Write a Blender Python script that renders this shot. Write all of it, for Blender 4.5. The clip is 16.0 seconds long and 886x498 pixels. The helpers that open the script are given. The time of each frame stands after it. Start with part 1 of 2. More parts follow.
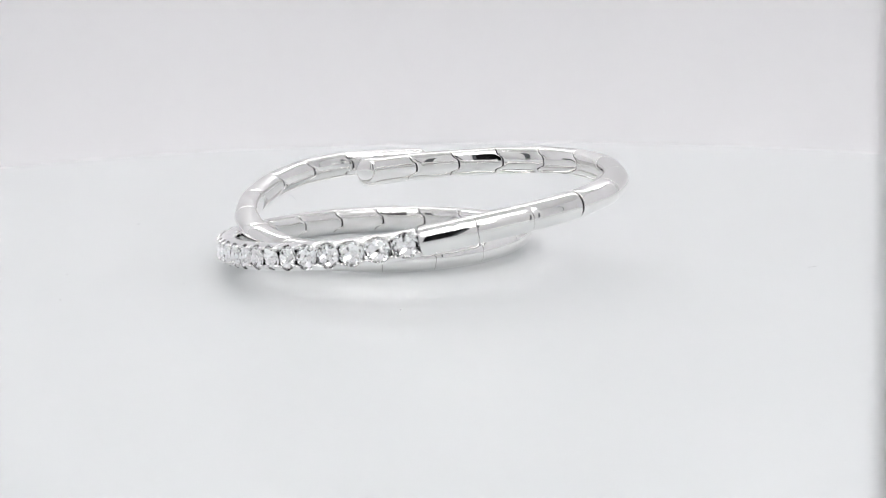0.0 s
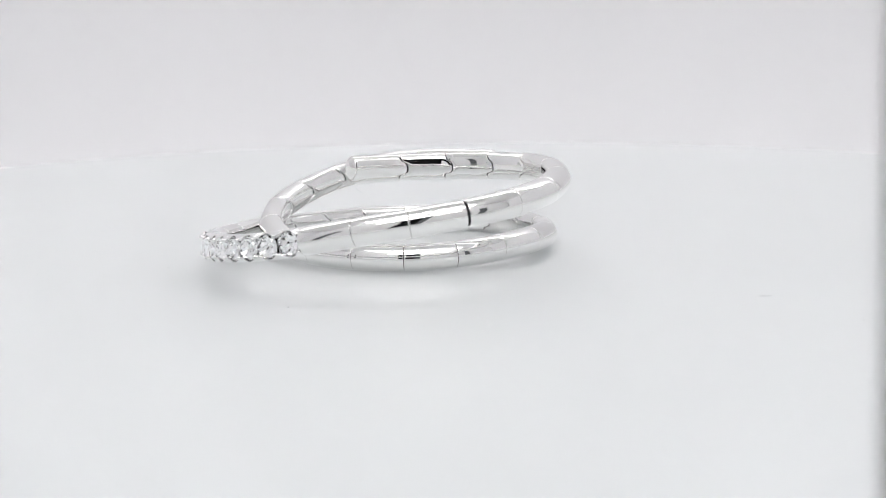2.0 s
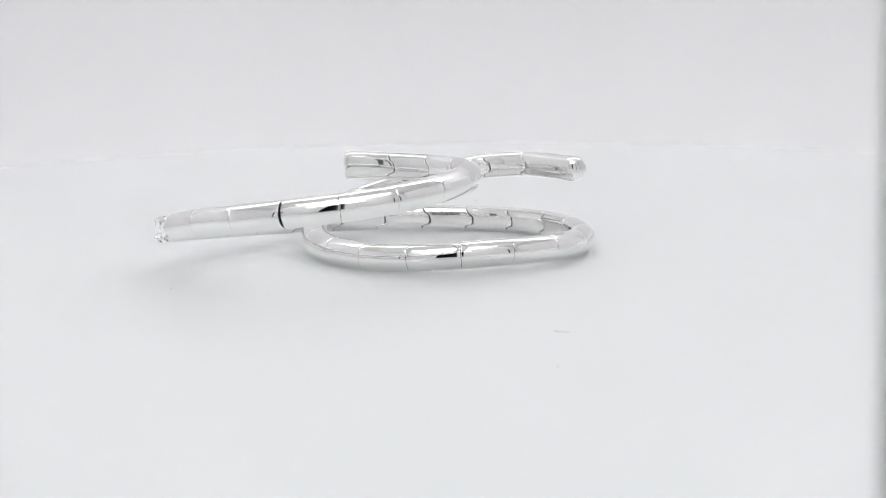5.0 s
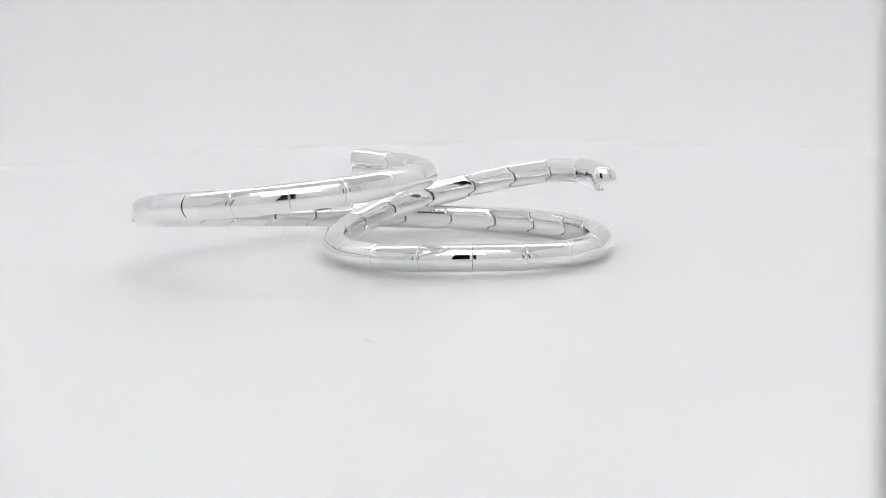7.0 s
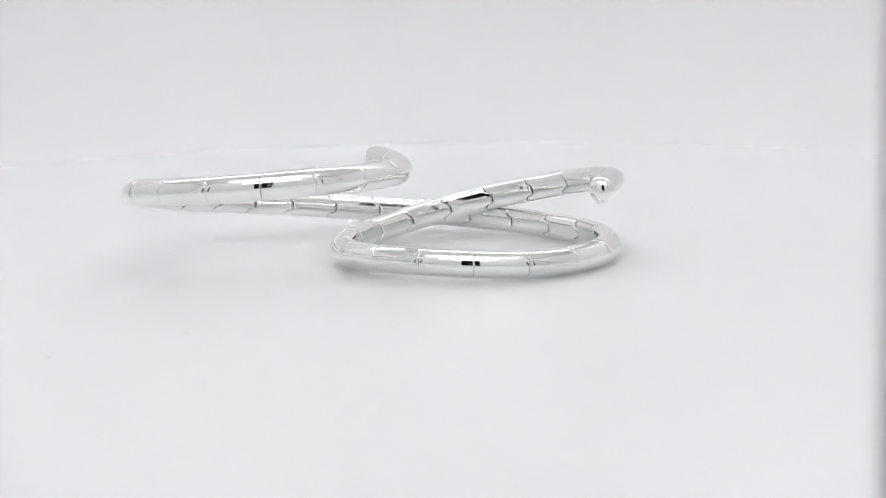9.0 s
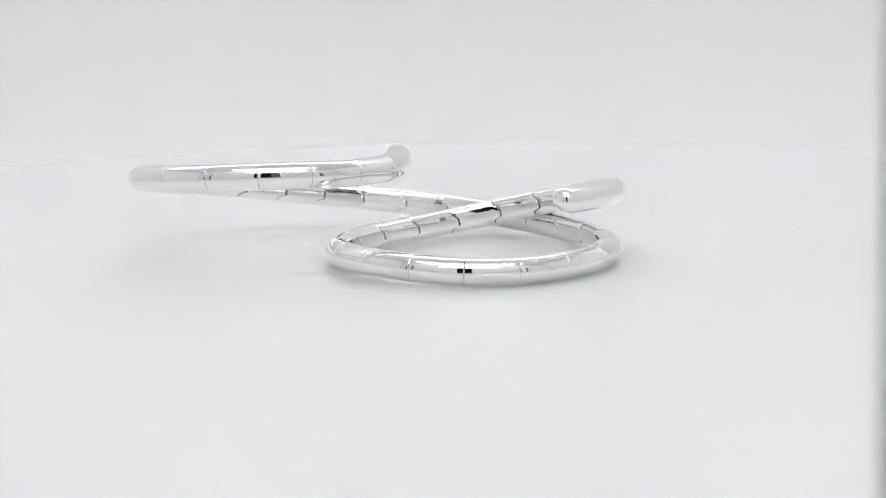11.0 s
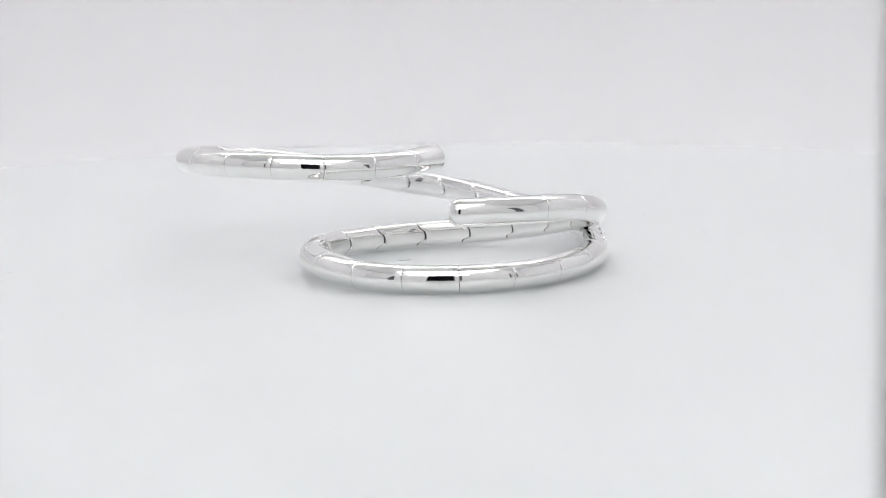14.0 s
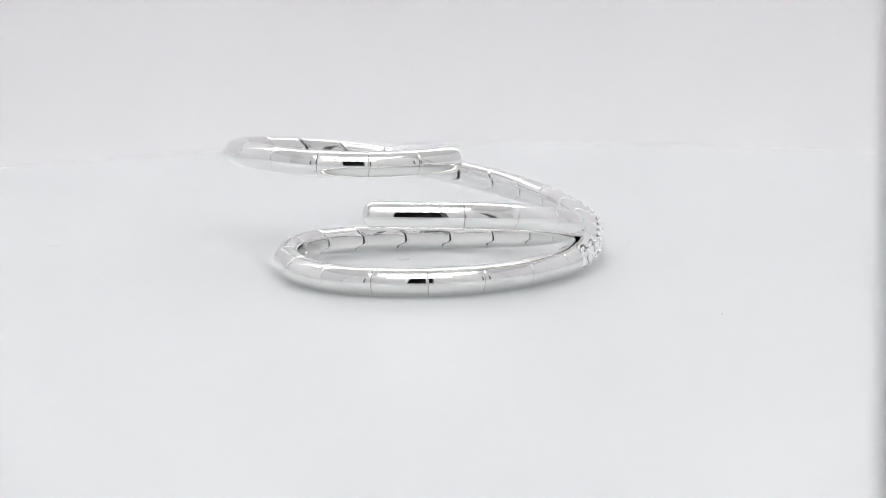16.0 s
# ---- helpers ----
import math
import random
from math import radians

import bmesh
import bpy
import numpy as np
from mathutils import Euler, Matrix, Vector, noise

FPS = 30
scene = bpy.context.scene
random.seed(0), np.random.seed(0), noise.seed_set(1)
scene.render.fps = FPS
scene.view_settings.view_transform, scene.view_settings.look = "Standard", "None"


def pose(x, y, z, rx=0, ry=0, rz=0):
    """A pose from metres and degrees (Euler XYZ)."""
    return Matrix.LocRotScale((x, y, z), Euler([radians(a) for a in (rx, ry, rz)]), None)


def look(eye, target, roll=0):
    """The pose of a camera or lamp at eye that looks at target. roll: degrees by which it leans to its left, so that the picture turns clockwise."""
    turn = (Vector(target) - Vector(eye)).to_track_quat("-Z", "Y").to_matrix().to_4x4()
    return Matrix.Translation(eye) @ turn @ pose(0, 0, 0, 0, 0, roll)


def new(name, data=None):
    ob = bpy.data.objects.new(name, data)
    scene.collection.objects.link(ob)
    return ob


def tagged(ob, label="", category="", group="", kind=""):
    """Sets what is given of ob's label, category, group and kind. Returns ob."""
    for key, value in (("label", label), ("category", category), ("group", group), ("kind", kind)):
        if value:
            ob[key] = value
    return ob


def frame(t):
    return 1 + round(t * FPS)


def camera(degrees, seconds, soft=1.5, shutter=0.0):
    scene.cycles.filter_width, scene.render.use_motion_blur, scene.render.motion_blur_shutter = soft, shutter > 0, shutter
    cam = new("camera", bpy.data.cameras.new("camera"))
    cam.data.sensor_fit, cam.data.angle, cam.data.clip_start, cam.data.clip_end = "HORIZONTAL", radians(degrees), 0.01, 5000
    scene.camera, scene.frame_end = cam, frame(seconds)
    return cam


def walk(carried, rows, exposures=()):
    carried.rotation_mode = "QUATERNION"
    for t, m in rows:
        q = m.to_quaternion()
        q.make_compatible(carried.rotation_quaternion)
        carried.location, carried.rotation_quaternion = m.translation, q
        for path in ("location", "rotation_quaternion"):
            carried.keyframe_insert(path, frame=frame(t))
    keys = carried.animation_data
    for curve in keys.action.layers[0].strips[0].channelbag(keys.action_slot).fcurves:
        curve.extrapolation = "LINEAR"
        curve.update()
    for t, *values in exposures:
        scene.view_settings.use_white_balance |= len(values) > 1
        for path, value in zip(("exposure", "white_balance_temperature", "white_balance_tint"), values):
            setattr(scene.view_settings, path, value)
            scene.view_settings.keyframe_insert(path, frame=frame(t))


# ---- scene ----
# ---- camera and its way ----
UNIT = 0.00175  # one plan unit: half of a link's length and a little more
EYE = Vector((1.417 * UNIT, -100 * UNIT, 17.15 * UNIT))
PITCH = radians(9.473)
cam = camera(21.34, 16.0, soft=0.75)
cam.data.dof.use_dof = True
cam.data.dof.focus_distance = 98.5 * UNIT
cam.data.dof.aperture_fstop = 82
VIEW = look(EYE, EYE + Vector((0, math.cos(PITCH), -math.sin(PITCH))), -1.16)
walk(cam, [(0.0, VIEW), (16.0, VIEW)], [(0.0, 0.0), (16.0, 0.0)])

# ---- world: the dim room outside the light box ----
world = bpy.data.worlds.new("room")
scene.world = world
world.use_nodes = True
world.node_tree.nodes["Background"].inputs[0].default_value = (0.9, 0.95, 1.0, 1)
world.node_tree.nodes["Background"].inputs[1].default_value = 0.12
LED_POWER = 4.83


# ---- materials ----
def material(name, color, rough=0.5, metal=0.0, grain=0.0, scale=300.0, bump=0.0, spread=0.0, stain=0.0, stain_scale=30.0, spec=0.5, detail=4):
    """A surface with a fine grain and broad, faint stains in colour, gloss and relief."""
    m = bpy.data.materials.new(name)
    m.use_nodes = True
    nt = m.node_tree
    b = nt.nodes["Principled BSDF"]
    b.inputs["Base Color"].default_value = (*color, 1)
    b.inputs["Roughness"].default_value = rough
    b.inputs["Metallic"].default_value = metal
    b.inputs["Specular IOR Level"].default_value = spec
    co = nt.nodes.new("ShaderNodeTexCoord")
    fine = nt.nodes.new("ShaderNodeTexNoise")
    fine.inputs["Scale"].default_value = scale
    fine.inputs["Detail"].default_value = detail
    broad = nt.nodes.new("ShaderNodeTexNoise")
    broad.inputs["Scale"].default_value = stain_scale
    broad.inputs["Detail"].default_value = 3
    nt.links.new(co.outputs["Object"], fine.inputs["Vector"])
    nt.links.new(co.outputs["Object"], broad.inputs["Vector"])
    if grain or stain:
        add = nt.nodes.new("ShaderNodeMath")
        add.operation = "MULTIPLY_ADD"
        add.inputs[1].default_value = grain
        nt.links.new(fine.outputs["Fac"], add.inputs[0])
        mul = nt.nodes.new("ShaderNodeMath")
        mul.operation = "MULTIPLY_ADD"
        mul.inputs[1].default_value = stain
        mul.inputs[2].default_value = 1 - (grain + stain) / 2
        nt.links.new(broad.outputs["Fac"], mul.inputs[0])
        nt.links.new(mul.outputs[0], add.inputs[2])
        mix = nt.nodes.new("ShaderNodeMix")
        mix.data_type, mix.blend_type = "RGBA", "MULTIPLY"
        mix.inputs[0].default_value = 1
        mix.inputs[6].default_value = (*color, 1)
        nt.links.new(add.outputs[0], mix.inputs[7])
        nt.links.new(mix.outputs[2], b.inputs["Base Color"])
    if spread:
        ramp = nt.nodes.new("ShaderNodeMapRange")
        ramp.inputs["To Min"].default_value = max(0.0, rough - spread)
        ramp.inputs["To Max"].default_value = rough + spread
        nt.links.new(broad.outputs["Fac"], ramp.inputs["Value"])
        nt.links.new(ramp.outputs[0], b.inputs["Roughness"])
    if bump:
        bp = nt.nodes.new("ShaderNodeBump")
        bp.inputs["Strength"].default_value = bump
        bp.inputs["Distance"].default_value = 0.0001
        nt.links.new(fine.outputs["Fac"], bp.inputs["Height"])
        nt.links.new(bp.outputs[0], b.inputs["Normal"])
    return m


WHITE_GOLD = material("polished_white_gold", (0.855, 0.85, 0.838), 0.010, 1.0, 0.02, 420, 0.06, 0.008, 0.03, 250, detail=1)
SETTING = material("white_gold_setting", (0.86, 0.857, 0.85), 0.03, 1.0, 0.03, 900, 0.0, 0.015, 0.05, 250)
DARK_METAL = material("dark_core_metal", (0.05, 0.05, 0.053), 0.45, 1.0, 0.1, 900)
ACRYLIC = material("white_acrylic", (0.812, 0.838, 0.845), 0.24, 0.0, 0.006, 700, 0.0, 0.02, 0.012, 22, spec=0.4)
ab = ACRYLIC.node_tree.nodes["Principled BSDF"]
ab.inputs["Subsurface Weight"].default_value = 1.0
ab.inputs["Subsurface Radius"].default_value = (1, 1, 1)
ab.inputs["Subsurface Scale"].default_value = 0.0065
PAPER = material("white_backdrop_vinyl", (0.916, 0.913, 0.927), 0.75, 0.0, 0.02, 500, 0.05, 0.05, 0.02, 15, spec=0.2)
PANEL = material("white_box_panel", (0.905, 0.912, 0.916), 0.65, 0.0, 0.02, 400, 0.05, 0.05, 0.03, 12, spec=0.3)
SIDE = material("pale_violet_side_cloth", (0.89, 0.89, 0.904), 0.7, 0.0, 0.02, 400, 0.05, 0.05, 0.03, 12, spec=0.3)
DESK = material("pale_grey_laminate", (0.5, 0.5, 0.5), 0.5, 0.0, 0.08, 300, 0.05, 0.08, 0.08, 8)
BLACK = material("black_glass", (0.012, 0.012, 0.014), 0.2, 0.0, 0.05, 300)
BOARD = material("white_circuit_board", (0.75, 0.75, 0.74), 0.5, 0.0, 0.05, 300)
LINT = material("grey_lint", (0.22, 0.22, 0.23), 0.8, 0.0, 0.1, 2000)
PALE_LINT = material("pale_lint", (0.35, 0.38, 0.42), 0.8, 0.0, 0.1, 2000)

DIAMOND = bpy.data.materials.new("diamond")
DIAMOND.use_nodes = True
dn = DIAMOND.node_tree.nodes["Principled BSDF"]
dn.inputs["Base Color"].default_value = (1, 1, 1, 1)
dn.inputs["Roughness"].default_value = 0.0
dn.inputs["IOR"].default_value = 1.3
dn.inputs["Transmission Weight"].default_value = 1.0
# mirror metal standing in for light that the stone returns from inside
PAVILION_MIRROR = material("diamond_pavilion_mirror", (0.985, 0.988, 0.99), 0.0, 1.0)

LED = bpy.data.materials.new("led_light")
LED.use_nodes = True
ln = LED.node_tree.nodes["Principled BSDF"]
ln.inputs["Emission Color"].default_value = (1.0, 0.985, 0.985, 1)
ln.inputs["Emission Strength"].default_value = LED_POWER


# ---- mesh helpers ----
def mesh_of(name, verts, faces, mat, smooth=True):
    me = bpy.data.meshes.new(name)
    me.from_pydata([tuple(v) for v in verts], [], faces)
    me.materials.append(mat)
    if smooth:
        me.shade_smooth()
    me.update()
    return me


def part(name, me, parent, label="", m=None):
    ob = new(name, me)
    ob.parent = parent
    if m is not None:
        ob.matrix_basis = m
    return tagged(ob, label)


def thing(name, label, category, at=None, group="", kind=""):
    ob = new(name)
    ob.empty_display_size = 0.002
    if at is not None:
        ob.matrix_basis = at
    return tagged(ob, label, category, group, kind)


def grid_faces(rows, cols, closed=True):
    out = []
    for i in range(rows - 1):
        for j in range(cols if closed else cols - 1):
            k = (j + 1) % cols
            out.append((i * cols + j, i * cols + k, (i + 1) * cols + k, (i + 1) * cols + j))
    return out


def lathe(name, profile, mat, n=96, smooth=True):
    """A turned body: profile of (radius, height)."""
    verts = [(r * math.cos(2 * math.pi * j / n), r * math.sin(2 * math.pi * j / n), z) for r, z in profile for j in range(n)]
    faces = grid_faces(len(profile), n)
    faces.append(tuple(reversed(range(n))))
    faces.append(tuple(range((len(profile) - 1) * n, len(profile) * n)))
    me = mesh_of(name, verts, faces, mat, smooth)
    return me


def bevelled_box(name, lo, hi, mat, bevel=0.001, segments=2):
    bm = bmesh.new()
    bmesh.ops.create_cube(bm, size=1)
    for v in bm.verts:
        v.co = Vector([lo[i] + (v.co[i] + 0.5) * (hi[i] - lo[i]) for i in range(3)])
    bmesh.ops.bevel(bm, geom=bm.edges[:], offset=bevel, segments=segments, affect="EDGES", profile=0.5)
    me = bpy.data.meshes.new(name)
    bm.to_mesh(me)
    bm.free()
    me.materials.append(mat)
    return me


# ---- the light box ----
BOX_X, BOX_BACK, BOX_FRONT, BOX_TOP, BOX_FLOOR = 0.20, 0.18, -0.115, 0.21, -0.032

# floor that sweeps up into the back wall, one sheet of vinyl
sweep = [(BOX_FRONT, BOX_FLOOR)]
SWEEP_Y, SWEEP_R = 0.115, 0.052
for i in range(17):
    a = radians(90 * i / 16)
    sweep.append((SWEEP_Y + SWEEP_R * math.sin(a), BOX_FLOOR + SWEEP_R * (1 - math.cos(a))))
sweep.append((SWEEP_Y + SWEEP_R, BOX_TOP))
verts = [(x, y, z) for y, z in sweep for x in (-BOX_X, BOX_X)]
verts += [(x, y + (0.004 if k > 8 else 0), z - 0.004) for k, (y, z) in enumerate(sweep) for x in (-BOX_X, BOX_X)]
n = len(sweep)
faces = [(2 * i, 2 * i + 1, 2 * i + 3, 2 * i + 2) for i in range(n - 1)]
faces += [(2 * n + 2 * i + 2, 2 * n + 2 * i + 3, 2 * n + 2 * i + 1, 2 * n + 2 * i) for i in range(n - 1)]
tagged(new("backdrop", mesh_of("backdrop", verts, faces, PAPER)), "white seamless vinyl sheet swept up behind the turntable", "backdrop", kind="structure")
tagged(new("wall_left", bevelled_box("wall_left", (-BOX_X - 0.006, BOX_FRONT, BOX_FLOOR - 0.01), (-BOX_X, BOX_BACK, BOX_TOP), SIDE)), "white inner side panel of the light box", "wall", kind="structure")
tagged(new("wall_right", bevelled_box("wall_right", (BOX_X, BOX_FRONT, BOX_FLOOR - 0.01), (BOX_X + 0.006, BOX_BACK, BOX_TOP), SIDE)), "white inner side panel of the light box", "wall", kind="structure")
tagged(new("ceiling", bevelled_box("ceiling", (-BOX_X, BOX_FRONT, BOX_TOP), (BOX_X, BOX_BACK, BOX_TOP + 0.006), PANEL)), "white top panel of the light box", "ceiling", kind="structure")

tagged(new("floor", bevelled_box("floor", (-BOX_X, BOX_FRONT - 0.004, BOX_FLOOR - 0.01), (BOX_X, BOX_BACK, BOX_FLOOR - 0.0042), PANEL)), "white bottom panel of the light box", "floor", kind="structure")
tagged(new("desk", bevelled_box("desk", (-0.8, -0.6, BOX_FLOOR - 0.04), (0.8, 0.5, BOX_FLOOR - 0.0102), DESK, 0.004)), "pale grey desk top under the light box", "desk", kind="structure")

# front panel with an upright window, its edge rounded; dark slots part it from the side strips
HOLE = (EYE.x - 0.029, EYE.x + 0.01101, 0.0, 0.085)
FLAP, SLOT, SLOT_TOP = 0.107, 0.126, 0.085


def front_panel():
    """A panel about the window: rings of its outline, rounded over at the window's edge."""
    x0, x1, z0, z1 = HOLE
    t = 0.004
    prof = [(-1, 0.0)] + [(t / 2 - t / 2 * math.sin(a), t / 2 - t / 2 * math.cos(a)) for a in [math.pi * k / 12 for k in range(13)]] + [(-1, t)]
    verts = []
    for off, dy in prof:
        if off < 0:
            cs = [(-FLAP, BOX_FLOOR), (FLAP, BOX_FLOOR), (FLAP, BOX_TOP), (-FLAP, BOX_TOP)]
        else:
            cs = [(x0 - off, z0 - off), (x1 + off, z0 - off), (x1 + off, z1 + off), (x0 - off, z1 + off)]
        verts += [(x, BOX_FRONT - dy, z) for x, z in cs]
    return mesh_of("wall_front", verts, grid_faces(len(prof), 4), PANEL, False)


tagged(new("wall_front", front_panel()), "white front panel of the light box with an upright window", "wall", kind="structure")
for side in (-1, 1):
    a, b = sorted((side * SLOT, side * BOX_X))
    tagged(new("wall_front_side", bevelled_box("wall_front_side", (a, BOX_FRONT - 0.004, BOX_FLOOR), (b, BOX_FRONT, BOX_TOP), PANEL)), "white front side strip of the light box", "wall", kind="structure")
    a, b = sorted((side * FLAP, side * SLOT))
    tagged(new("wall_front_top", bevelled_box("wall_front_top", (a, BOX_FRONT - 0.004, SLOT_TOP), (b, BOX_FRONT, BOX_TOP), PANEL, 0.0002)), "white front upper strip of the light box", "wall", kind="structure")


# ---- lamps: strips of small lights under the top panel and above the window ----
def led_strip(at, count, pitch, wide, deep):
    """A board with a row of bright ovals, enlarged to stand in for the lights' glare."""
    st = thing("led_strip", "white light strip with a row of ovals enlarged to mimic glare", "lamp", at, "light strips")
    half = pitch * count / 2 + 0.003
    part("board", bevelled_box("board", (-half, -deep / 2 - 0.002, 0), (half, deep / 2 + 0.002, 0.0022), BOARD, 0.0004), st)
    ring = [(math.cos(2 * math.pi * j / 20), math.sin(2 * math.pi * j / 20)) for j in range(20)]
    rows = [(1.0, -0.0001), (1.0, -0.002), (0.94, -0.003), (0.8, -0.0038), (0.4, -0.0044)]
    verts = [(wide / 2 * x * f, deep / 2 * y * f, z) for f, z in rows for x, y in ring]
    glare_oval = mesh_of("light", verts, grid_faces(len(rows), 20) + [tuple(range(20)), tuple(range(80, 100))], LED)
    for k in range(count):
        part("light", glare_oval, st, "", pose(pitch * (k - (count - 1) / 2), 0, 0))
    return st


led_strip(pose(0, -0.080, BOX_TOP - 0.0024), 14, 0.0135, 0.0090, 0.060)
# rear strip: added to brighten the backdrop, made long to soften shadows
led_strip(pose(0, 0.143, BOX_TOP - 0.0024), 34, 0.0100, 0.0092, 0.032)
led_strip(pose(EYE.x - 0.006, BOX_FRONT + 0.0025, 0.1010, 90), 11, 0.0095, 0.0068, 0.021)

# ---- the telephone that films, behind the window ----
phone = thing("telephone", "black telephone with dark glass standing behind the window", "telephone", pose(EYE.x - 0.027, EYE.y - 0.012, EYE.z - 0.052))
part("body", bevelled_box("body", (-0.037, -0.008, 0), (0.037, 0, 0.156), BLACK, 0.002, 3), phone)
part("lens", lathe("lens", [(0.0055, 0), (0.0055, 0.0012), (0.005, 0.0016), (0.003, 0.0012)], BLACK, 24), phone, "", pose(0.027, 0, 0.052, -90))
stand = thing("phone_stand", "dark stand that carries the telephone", "stand", pose(EYE.x - 0.027, EYE.y - 0.016, BOX_FLOOR - 0.0102))
part("tray", bevelled_box("tray", (-0.03, -0.008, EYE.z - 0.0505 - BOX_FLOOR), (0.03, 0.008, EYE.z - 0.0420 - BOX_FLOOR), BLACK, 0.001), stand)
part("foot", bevelled_box("foot", (-0.03, -0.03, 0.0), (0.03, 0.008, EYE.z - 0.0506 - BOX_FLOOR), BLACK, 0.001), stand)

# ---- the turntable ----
DISC_R = 42.3 * UNIT
turntable = thing("turntable", "round white glossy acrylic turntable, turning slowly", "turntable")
edge = [(DISC_R - 0.0006 + 0.0006 * math.sin(a), -0.0006 + 0.0006 * math.cos(a)) for a in [math.pi / 2 * k / 6 for k in range(7)]]
part("top_plate", lathe("top_plate", [(DISC_R - 0.004, -0.0075), (DISC_R - 0.0006, -0.0068), (DISC_R, -0.006)] + edge[::-1] + [(DISC_R * 0.8, 0.0), (DISC_R * 0.4, 0.0), (0.002, 0.0)], ACRYLIC, 160, False), turntable)
part("skirt", lathe("skirt", [(DISC_R - 0.009, -0.0084), (DISC_R - 0.0085, -0.0076), (0.03, -0.0076)], PANEL, 96, False), turntable, "thin white ring under the plate")
base = thing("pedestal", "white round pedestal under the turning plate", "pedestal", pose(0, 0, BOX_FLOOR))
part("drum", lathe("drum", [(0.055, 0), (0.056, 0.002), (0.055, -BOX_FLOOR - 0.0085), (0.02, -BOX_FLOOR - 0.0081)], PANEL, 96), base)

# ---- the coiled ring: a wire with slowly changing bend and height ----
WIRE = 94.106
START = (-2.7013, -3.2976, 1.0225)  # where the upper end lies, and its heading
BEND = (-0.1097, -0.1507, -0.1984, -0.1657, -0.18, -0.1915, -0.096, -0.1394, -0.1101, -0.0794, -0.0741, -0.0869, -0.1083, -0.1649, -0.1669, -0.1806, -0.1684, -0.1795, -0.1651, -0.1336, -0.2107, -0.1472, -0.1638, -0.1815, 0.0023)
RISE = (4.123, 4.183, 4.365, 3.996, 3.262, 2.199, 1.441, 0.923, 0.628, 0.566, 0.588, 0.803, 0.597, 0.807, 1.96, 3.056, 3.291)
TUBE = 0.565
TIP, TAIL = 1.82, 93.1  # where the two ends are rounded off
SAMPLES = 1600


def smooth_between(values, q):
    """Values at even steps along the wire, joined smoothly."""
    y = np.array(values)
    v = np.clip(q / WIRE * (len(y) - 1), 0, len(y) - 1 - 1e-9)
    i = v.astype(int)
    a = v - i
    e = np.concatenate([[2 * y[0] - y[1]], y, [2 * y[-1] - y[-2]]])
    return ((-0.5 * a + a * a - 0.5 * a**3) * e[i] + (1 - 2.5 * a * a + 1.5 * a**3) * e[i + 1]
            + (0.5 * a + 2 * a * a - 1.5 * a**3) * e[i + 2] + (-0.5 * a * a + 0.5 * a**3) * e[i + 3])


run = np.linspace(0, WIRE, SAMPLES)
step = run[1] - run[0]
bend = np.interp(run, np.linspace(0, WIRE, len(BEND)), BEND)
rise = np.maximum(smooth_between(RISE, run), TUBE + 0.002)
level = np.sqrt(1 - np.gradient(rise, step) ** 2)
head = START[2] + np.concatenate([[0], np.cumsum((bend[1:] + bend[:-1]) / 2 * step)])
dx, dy = np.cos(head) * level, np.sin(head) * level
line = np.stack([START[0] + np.concatenate([[0], np.cumsum((dx[1:] + dx[:-1]) / 2 * step)]),
                 START[1] + np.concatenate([[0], np.cumsum((dy[1:] + dy[:-1]) / 2 * step)]), rise], 1)
PIVOT = np.array([line[:, 0].mean(), line[:, 1].mean(), 0.0])
ahead = np.gradient(line, step, axis=0)
ahead /= np.linalg.norm(ahead, axis=1)[:, None]


def on_wire(s):
    """Centre, direction, inward and upward axes of the wire at s, which may lie a little past its ends."""
    q = min(max(s, 0.0), WIRE)
    c = np.array([np.interp(q, run, line[:, i]) for i in range(3)])
    t = np.array([np.interp(q, run, ahead[:, i]) for i in range(3)])
    t /= np.linalg.norm(t)
    inward = np.cross(t, (0, 0, 1))
    inward /= np.linalg.norm(inward)
    return c + t * (s - q) - PIVOT, t, inward, np.cross(inward, t)


# round the tube: 0 degrees faces inward, 90 up
ROUND = list(range(-180, -36, 12)) + [-36, -31, -27, -23, -20, -17, -14, -10, -5, 0, 5, 10, 14, 17, 20, 24, 30, 38, 48, 60, 72, 84] + list(range(96, 180, 12))
TONGUE = ((-90, 0.0), (-34, 0.0), (-27, 0.03), (-22, 0.10), (-18, 0.23), (-14, 0.33), (-9, 0.385), (-3, 0.40), (4, 0.385), (10, 0.34), (15, 0.27), (19, 0.19), (25, 0.13), (38, 0.09), (60, 0.04), (85, 0.0))


def tongue(a):
    """How far the joint runs ahead on the inner face: a round tongue below a slanted shoulder."""
    return float(np.interp(a, [k for k, _ in TONGUE], [v for _, v in TONGUE]))


def inner_share(a):
    """1 on the inner face, 0 on the outer half."""
    k = min(1.0, max(0.0, (118 - abs(a)) / 46))
    return k * k * (3 - 2 * k)


def joint_at(joint, a):
    """Where a joint lies at the angle a: its place outside, its place inside."""
    return joint[0] + (joint[1] - joint[0]) * inner_share(a)


def open_inside(a):
    """The joints gape a little on the inner face."""
    return 0.030 * max(0.0, math.cos(radians(a))) ** 2


def section(a):
    """The tube's outline at the angle a: half round outside, flatter inside."""
    c, s = math.cos(radians(a)), math.sin(radians(a))
    if c > 0:
        return 0.86 * c**0.64, math.copysign(abs(s) ** 0.64, s)
    return c, s


def put(s, inn, up):
    c, t, i, u = on_wire(s)
    return (c + i * inn * TUBE + u * up * TUBE) * UNIT


STRAIGHT = 0.4  # how far a link is straight between its joints


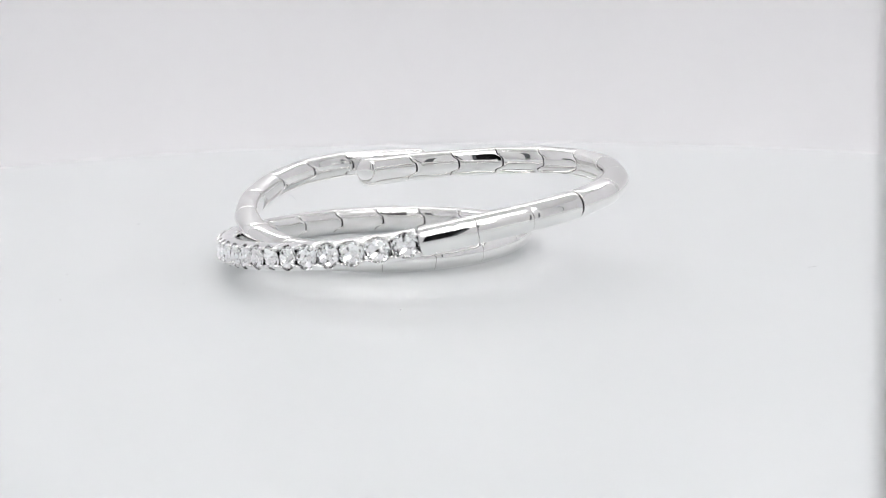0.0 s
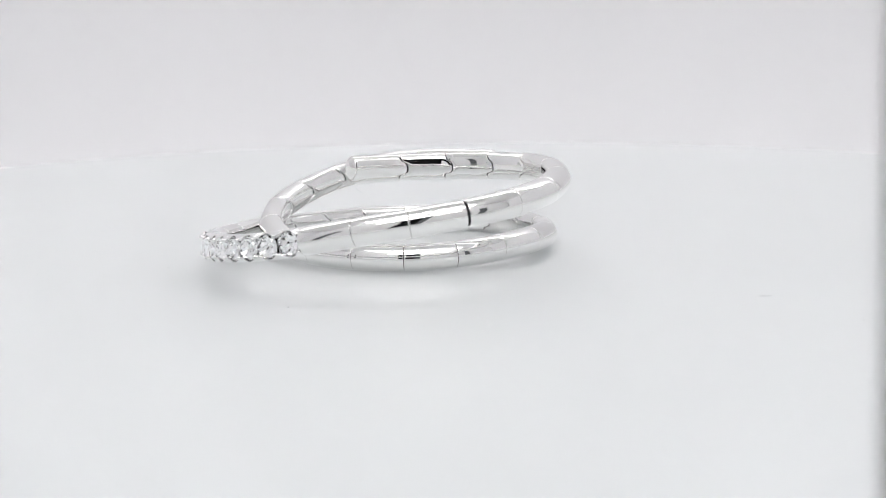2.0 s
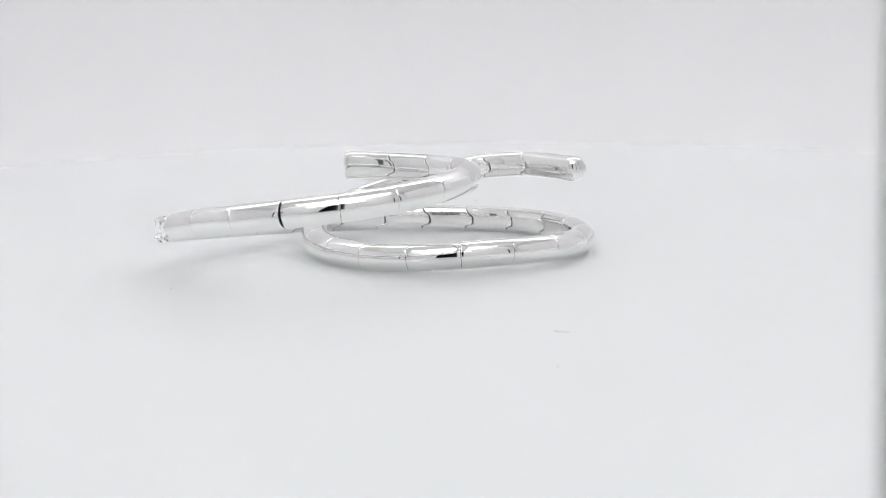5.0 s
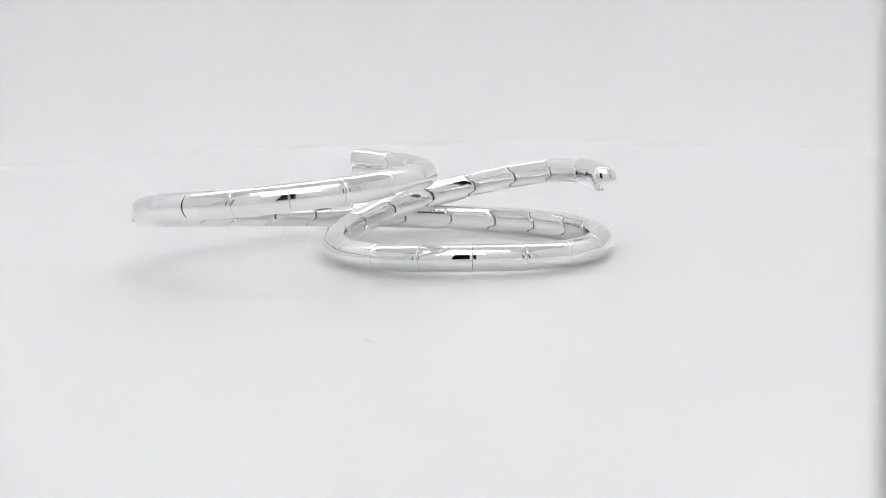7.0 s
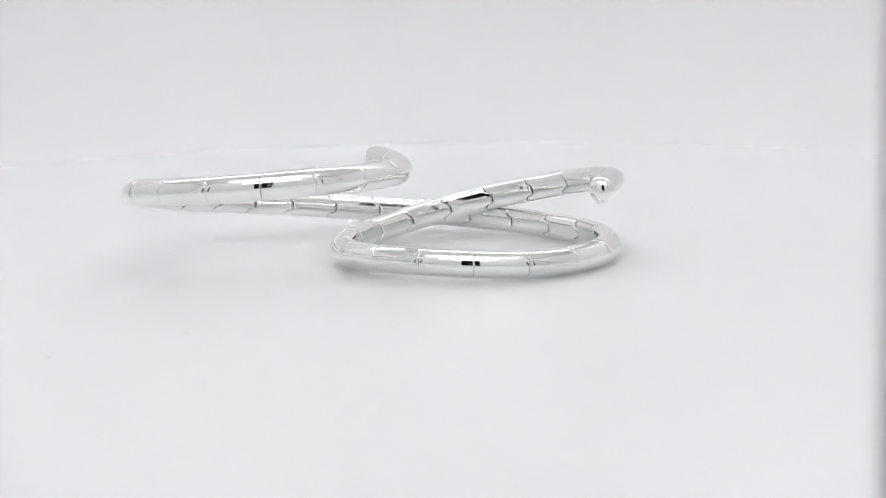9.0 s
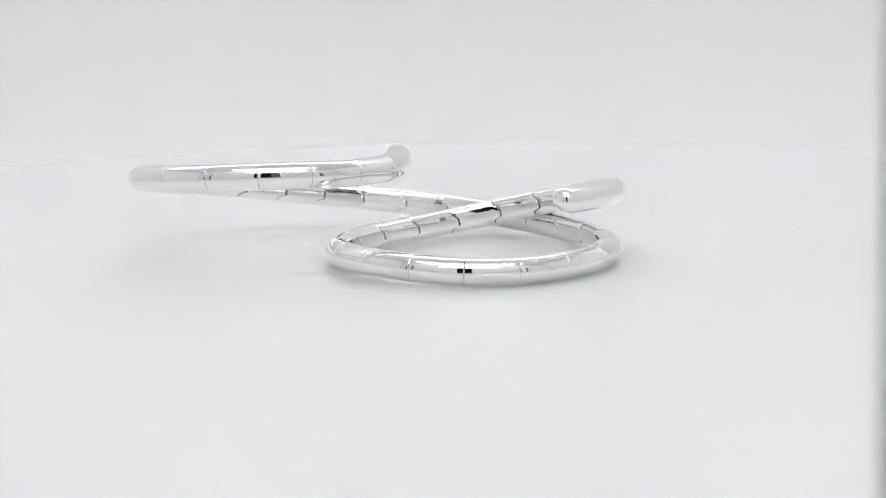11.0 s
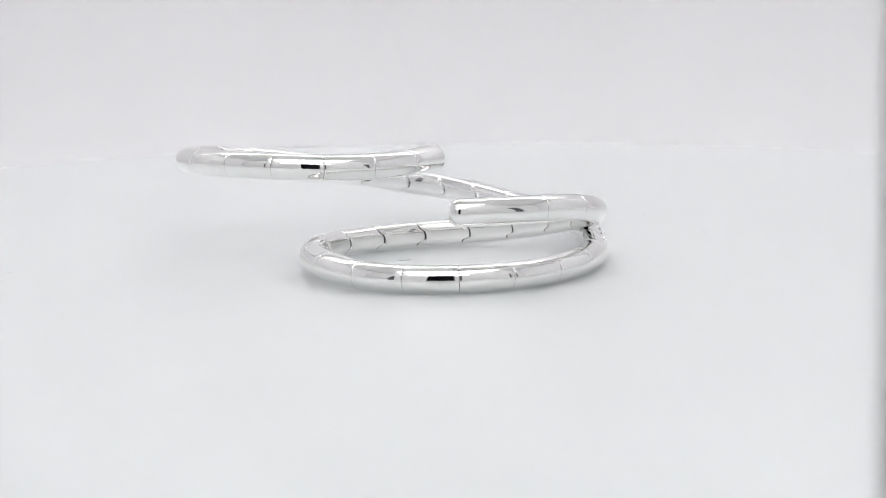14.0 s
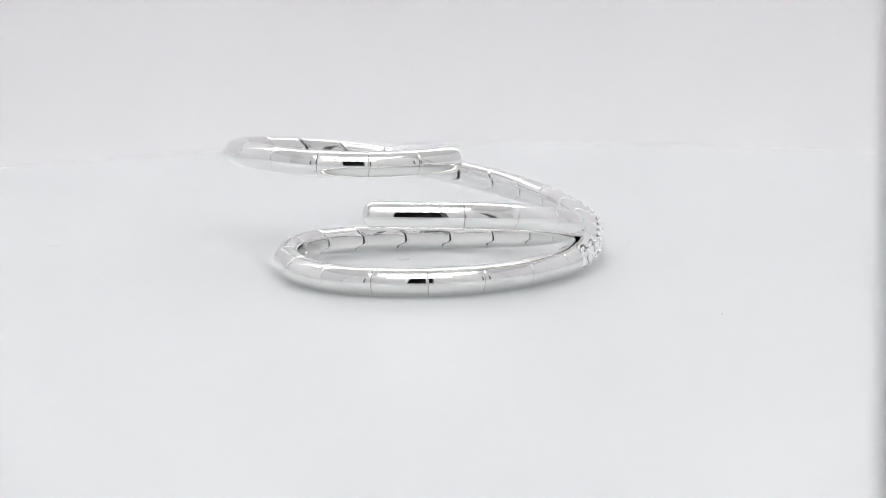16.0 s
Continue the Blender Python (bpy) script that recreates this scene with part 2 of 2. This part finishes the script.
def put_on_link(s, inn, up, s0, s1):
    """A point about a link, which bends less than the whole wire does."""
    c, t, i, u = on_wire(s)
    f = (s - s0) / (s1 - s0)
    chord = on_wire(s0)[0] * (1 - f) + on_wire(s1)[0] * f
    c = c + (chord - c) * (STRAIGHT if 0 <= f <= 1 else 0)
    return (c + i * inn * TUBE + u * up * TUBE) * UNIT


def link_mesh(j0, j1, gap0, gap1, first_cap=False, last_cap=False):
    """One link between two joints; a cap rounds off a free end."""
    rows = []  # share of the way from joint to joint, addition, thickness, share of the joint's tongue, gape
    if first_cap:
        for k in range(9):
            a = math.pi / 2 * (k + 0.35) / 9
            rows.append((0, -0.34 * math.cos(a) ** 0.7, 1.07 * math.sin(a) ** 0.55, 0, 0))
    else:
        rows += [(0, gap0, 0.86, 1, 1), (0, gap0, 0.972, 1, 1), (0, gap0 + 0.010, 0.990, 1, 1), (0, gap0 + 0.030, 1.0, 1, 1)]
    mid = 7
    for k in range(1, mid):
        f = k / mid
        flare = 1 + (0.07 * (1 - f) ** 2 if first_cap else 0)
        w = (1 - f) * (0 if first_cap else 1) + f * (0 if last_cap else 1)
        rows.append((f, 0, flare, w, 0))
    if last_cap:
        for k in range(8, -1, -1):
            a = math.pi / 2 * (k + 0.35) / 9
            rows.append((1, 0.52 * math.cos(a) ** 0.8, math.sin(a) ** 0.75, 0, 0))
    else:
        rows += [(1, -gap1 - 0.030, 1.0, 1, -1), (1, -gap1 - 0.010, 0.990, 1, -1), (1, -gap1, 0.972, 1, -1), (1, -gap1, 0.86, 1, -1)]
    verts = []
    for f, add, r, w, gape in rows:
        for a in ROUND:
            i, u = section(a)
            at = joint_at(j0, a) * (1 - f) + joint_at(j1, a) * f + add + w * tongue(a) + gape * open_inside(a)
            verts.append(put_on_link(at, i * r, u * r, j0[0], j1[0]))
    faces = grid_faces(len(rows), len(ROUND))
    n = len(ROUND)
    if first_cap:
        faces.append(tuple(reversed(range(n))))
    if last_cap:
        faces.append(tuple(range((len(rows) - 1) * n, len(rows) * n)))
    return mesh_of("link", verts, faces, WHITE_GOLD)


def setting_mesh(j0, j1, gap):
    """A link that carries two stones: a channel open to the outside with scalloped walls."""
    inner = [a for a in ROUND if -90 <= a <= 90]
    s0, s1 = j0[0], j1[0]
    verts, rows = [], 33
    cols = 0
    for k in range(rows):
        f = k / (rows - 1)
        add = gap * (1 - 2 * f)
        ends = 1 if k < 2 else -1 if k > rows - 3 else 0
        wave = 0.5 + 0.5 * math.cos(4 * math.pi * f)
        top = 0.44 + 0.27 * wave**1.6
        shrink = 0.965 if k in (0, rows - 1) else 1.0
        ring = [(section(a)[0] * shrink, section(a)[1] * shrink, joint_at(j0, a) * (1 - f) + joint_at(j1, a) * f + tongue(a) + ends * open_inside(a)) for a in inner]
        side = []
        for j in range(1, 6):
            o = top * j / 5
            side.append((-o * shrink, math.sqrt(1 - o * o) * shrink))
        edge_up = math.sqrt(1 - top * top)
        side += [(-top - 0.03, edge_up - 0.07), (-top + 0.02, edge_up - 0.15), (0.10 - 0.52 * wave**2, 0.50 - 0.1 * (1 - wave))]
        ways = []
        for i, u in side:
            a = math.degrees(math.atan2(u, i))
            ways.append((i, u, joint_at(j0, a) * (1 - f) + joint_at(j1, a) * f))
        ring += ways + [(i, -u, at) for i, u, at in reversed(ways)]
        cols = len(ring)
        for i, u, at in ring:
            verts.append(put(at + add, i, u))
    faces = grid_faces(rows, cols)
    faces.append(tuple(reversed(range(cols))))
    faces.append(tuple(range((rows - 1) * cols, rows * cols)))
    me = mesh_of("setting", verts, faces, SETTING)
    return me


def brilliant(radius, depth=0.88):
    """A round stone cut with table, star, kite and girdle facets above and long mirrored facets below."""
    v, f = [], []

    def ringof(r, z, n, turn):
        k = len(v)
        v.extend((radius * r * math.cos(2 * math.pi * (j + turn) / n), radius * r * math.sin(2 * math.pi * (j + turn) / n), radius * z) for j in range(n))
        return k

    t = ringof(0.56, 0.32, 8, 0)
    m = ringof(0.80, 0.178, 8, 0.5)
    g = ringof(1.0, 0.03, 16, 0)
    h = ringof(1.0, -0.03, 16, 0)
    q1 = ringof(0.66, -0.40 * depth, 16, 0.5)
    p = ringof(0.31, -0.72 * depth, 8, 0.3)
    for j in range(24):
        x, y, z = v[q1 + j]
        v[q1 + j] = (x, y, z + radius * 0.035 * ((j * 7) % 5 - 2))
    v.append((0, 0, -depth * radius))
    c = len(v) - 1
    f.append(tuple(range(t, t + 8)))
    for k in range(8):
        n = (k + 1) % 8
        q = (k - 1) % 8
        f.append((t + k, m + k, t + n))
        f.append((t + k, m + q, g + 2 * k, m + k))
        f.append((m + k, g + 2 * k, g + 2 * k + 1))
        f.append((m + k, g + 2 * k + 1, g + (2 * k + 2) % 16))
        f.append((c, p + k, p + n))
        f.append((p + k, q1 + 2 * k, q1 + 2 * k + 1))
        f.append((p + k, q1 + 2 * k + 1, p + n))
        f.append((p + n, q1 + 2 * k + 1, q1 + (2 * k + 2) % 16))
    for j in range(16):
        f.append((h + j, q1 + j, h + (j + 1) % 16))
        f.append((q1 + j, q1 + (j + 1) % 16, h + (j + 1) % 16))
        f.append((g + j, h + j, h + (j + 1) % 16, g + (j + 1) % 16))
    me = mesh_of("diamond", v, f, DIAMOND, False)
    me.materials.append(PAVILION_MIRROR)
    # lower facets get the added mirror, which brightens the stone
    for poly in me.polygons:
        poly.material_index = 1 if poly.center.z < -0.06 * radius else 0
    bm = bmesh.new()
    bm.from_mesh(me)
    bmesh.ops.recalc_face_normals(bm, faces=bm.faces[:])
    bm.to_mesh(me)
    bm.free()
    return me


def prong_mesh():
    """A short claw with a bead on top, standing on its foot."""
    r = UNIT
    return lathe("prong", [(0.10 * r, 0), (0.09 * r, 0.12 * r), (0.095 * r, 0.18 * r), (0.08 * r, 0.235 * r), (0.045 * r, 0.27 * r), (0.01 * r, 0.278 * r)], SETTING, 10)


def axes_at(s, inn, up, turn=0.0):
    """A pose at the wire whose z points outward."""
    c, t, i, u = on_wire(s)
    m = Matrix((t, u, -i)).transposed().to_4x4()
    if (Vector(t).cross(Vector(u))).dot(Vector(-i)) < 0:
        m = Matrix((-t, u, -i)).transposed().to_4x4()
    m.translation = Vector((c + i * inn * TUBE + u * up * TUBE) * UNIT)
    return m @ Matrix.Rotation(turn, 4, "Z")


coil = thing("coil_ring", "polished white gold coil ring with a row of diamonds", "ring")
rng = random.Random(4)

# joints along the wire, outside and inside: plain links, nine links with stones, plain links again
upper = [3.65 + 2.075 * k for k in range(7)]
upper += [upper[-1] + 2.154 * k for k in range(1, 6)]
upper = [(q, q) for q in upper]
STONE_INSIDE = (28.4, 30.4, 32.3, 34.2, 36.3, 38.4, 40.6, 42.8, 45.0)
middle = [upper[-1]] + [(26.95 + 2.12 * (k + 1), q) for k, q in enumerate(STONE_INSIDE)]
stones_from, stones_to = middle[0][0], middle[-1][0]
lower = [middle[-1]] + [(47.25 + 2.122 * k, 47.22 + 2.122 * k) for k in range(21)]


def gap_at(k):
    return 0.05 if k == 8 else rng.choice((0.004, 0.006, 0.008, 0.011))


# dark core added inside the links so that the open joints look dark
core_s = np.linspace(TIP, TAIL, 260)
core_v = [put(s, 0.80 * math.cos(a), 0.80 * math.sin(a)) for s in core_s for a in [2 * math.pi * j / 14 for j in range(14)]]
sel = [k for k, s in enumerate(core_s) if s <= stones_from + 0.3]
part("joint_core", mesh_of("joint_core", [core_v[k * 14 + j] for k in sel for j in range(14)], grid_faces(len(sel), 14), DARK_METAL), coil, "dark core added inside the links to darken the joints")
sel = [k for k, s in enumerate(core_s) if s >= stones_to]
part("joint_core", mesh_of("joint_core", [core_v[k * 14 + j] for k in sel for j in range(14)], grid_faces(len(sel), 14), DARK_METAL), coil, "dark core added inside the links to darken the joints")

# a flatter dark core, added to darken the joints behind the stones
back_s = np.linspace(stones_from, stones_to + 0.3, 90)
back_v = [put(q, 0.60 + 0.20 * math.cos(a), 0.62 * math.sin(a)) for q in back_s for a in [2 * math.pi * j / 12 for j in range(12)]]
part("joint_core", mesh_of("joint_core", back_v, grid_faces(len(back_s), 12), DARK_METAL), coil, "dark core added behind the stones to darken the joints")

part("end_link", link_mesh((TIP, TIP), upper[0], 0, 0.012, True, False), coil, "rounded end link")
for k in range(11):
    part("link", link_mesh(upper[k], upper[k + 1], gap_at(k), gap_at(k + 1)), coil)
for k in range(21):
    part("link", link_mesh(lower[k], lower[k + 1], gap_at(-1), gap_at(-1)), coil)
part("end_link", link_mesh(lower[-1], (TAIL, TAIL), 0.014, 0, False, True), coil, "rounded end link")

gem = brilliant(0.53 * UNIT, 0.52)
claw = prong_mesh()
for k in range(9):
    s0, s1 = middle[k][0], middle[k + 1][0]
    holder = part("stone_link", setting_mesh(middle[k], middle[k + 1], 0.08 if k == 0 else 0.012), coil, "link set with two round diamonds")
    for f in (0.25, 0.75):
        spot = axes_at(s0 + (s1 - s0) * f, -0.50, 0, rng.uniform(0, 0.7)) @ pose(0, 0, 0, rng.uniform(-6, 6), rng.uniform(-6, 6))
        part("diamond", gem, holder, "clear round brilliant diamond", spot)
    for f in (0.04, 0.5, 0.96):
        for up in (-0.62, 0.62):
            part("prong", claw, holder, "", axes_at(s0 + (s1 - s0) * f, -0.42, up))


# ---- lint and dust on the plate ----
def hair(points, thick, mat):
    """A fine bent fibre along a few points."""
    verts, n = [], 5
    for k, p in enumerate(points):
        r = thick * (0.4 if k in (0, len(points) - 1) else 1)
        q = Vector(points[min(k + 1, len(points) - 1)]) - Vector(points[max(k - 1, 0)])
        x = q.orthogonal().normalized()
        y = q.normalized().cross(x)
        verts += [Vector(p) + (x * math.cos(2 * math.pi * j / n) + y * math.sin(2 * math.pi * j / n)) * r for j in range(n)]
    faces = grid_faces(len(points), n) + [tuple(reversed(range(n))), tuple(range((len(points) - 1) * n, len(points) * n))]
    return mesh_of("fibre", verts, faces, mat)


def on_plate(radius, degrees):
    return Vector((radius * UNIT * math.cos(radians(degrees)), radius * UNIT * math.sin(radians(degrees)), 0))


carried = []
arc = [(0.62 * UNIT * (k / 8 - 0.5), 0.06 * UNIT * math.sin(math.pi * k / 8) + 0.03 * UNIT * math.sin(5 * k / 8), 0.03 * UNIT + 0.01 * UNIT * math.sin(k)) for k in range(9)]
fibre = tagged(new("fibre", hair(arc, 0.005 * UNIT, LINT)), "fine grey lint fibre lying on the white plate", "lint")
carried.append((fibre, on_plate(17.18, -12.92), 45.0))
bm = bmesh.new()
bmesh.ops.create_icosphere(bm, subdivisions=2, radius=0.032 * UNIT)
for v in bm.verts:
    v.co *= 0.7 + 0.6 * noise.noise(v.co * 30000)
    v.co.z = max(v.co.z * 0.6, -0.012 * UNIT) + 0.012 * UNIT
speck_me = bpy.data.meshes.new("dust_speck")
bm.to_mesh(speck_me)
bm.free()
speck_me.materials.append(LINT)
for r, d in ((11.26, -91.33), (15.91, -150.9), (14.65, -172.5), (10.39, -153.5), (19.07, 149.5), (17.84, 137.9), (22.61, -18.7)):
    ob = tagged(new("dust_speck", speck_me), "tiny dark dust speck on the white plate", "dust", "dust specks")
    carried.append((ob, on_plate(r, d), 37.0 * r))


loop = [(0.26 * UNIT * math.cos(0.7 * k), 0.2 * UNIT * math.sin(0.7 * k) + 0.03 * UNIT * k, 0.03 * UNIT + 0.006 * UNIT * k) for k in range(7)]
curl = tagged(new("fibre", hair(loop, 0.010 * UNIT, PALE_LINT)), "pale curled lint fibre lying inside the coil", "lint")
carried.append((curl, on_plate(0.3, -10.0), 0.0))


# ---- what moves: the plate turns and carries the ring and the dust ----
def turned(t):
    """Degrees that the plate has turned, clockwise from above."""
    return 11.6445 * t - 0.0287 * (t / 16) * (t - 16) - 0.4202 * math.sin(math.pi * t / 8)


# fine hairs caught under the rising strand
for s0, length, sag in ((84.2, 1.5, 0.75), (86.3, 0.9, 0.95)):
    c, t, i, u = on_wire(s0)
    pts = []
    for k in range(10):
        f = k / 9
        pts.append(Vector((t * length * f - u * (TUBE * 1.0 + sag * math.sin(2.2 * f) * 0.6) + i * 0.25 * math.sin(5 * f)) * UNIT))
    strand = tagged(new("fibre", hair(pts, 0.0016 * UNIT, PALE_LINT)), "fine pale hair caught under the coil ring", "lint")
    carried.append((strand, Vector((c + PIVOT) * UNIT), 0.0))


def motions():
    times = [0.5 * k for k in range(33)]
    walk(turntable, [(t, pose(0, 0, 0, 0, 0, -turned(t))) for t in times])
    home = Matrix.Translation(Vector(PIVOT) * UNIT)
    walk(coil, [(t, pose(0, 0, 0, 0, 0, -turned(t)) @ home) for t in times])
    for ob, place, turn in carried:
        here = Matrix.Translation(place) @ pose(0, 0, 0, 0, 0, turn)
        walk(ob, [(t, pose(0, 0, 0, 0, 0, -turned(t)) @ here) for t in times])


motions()
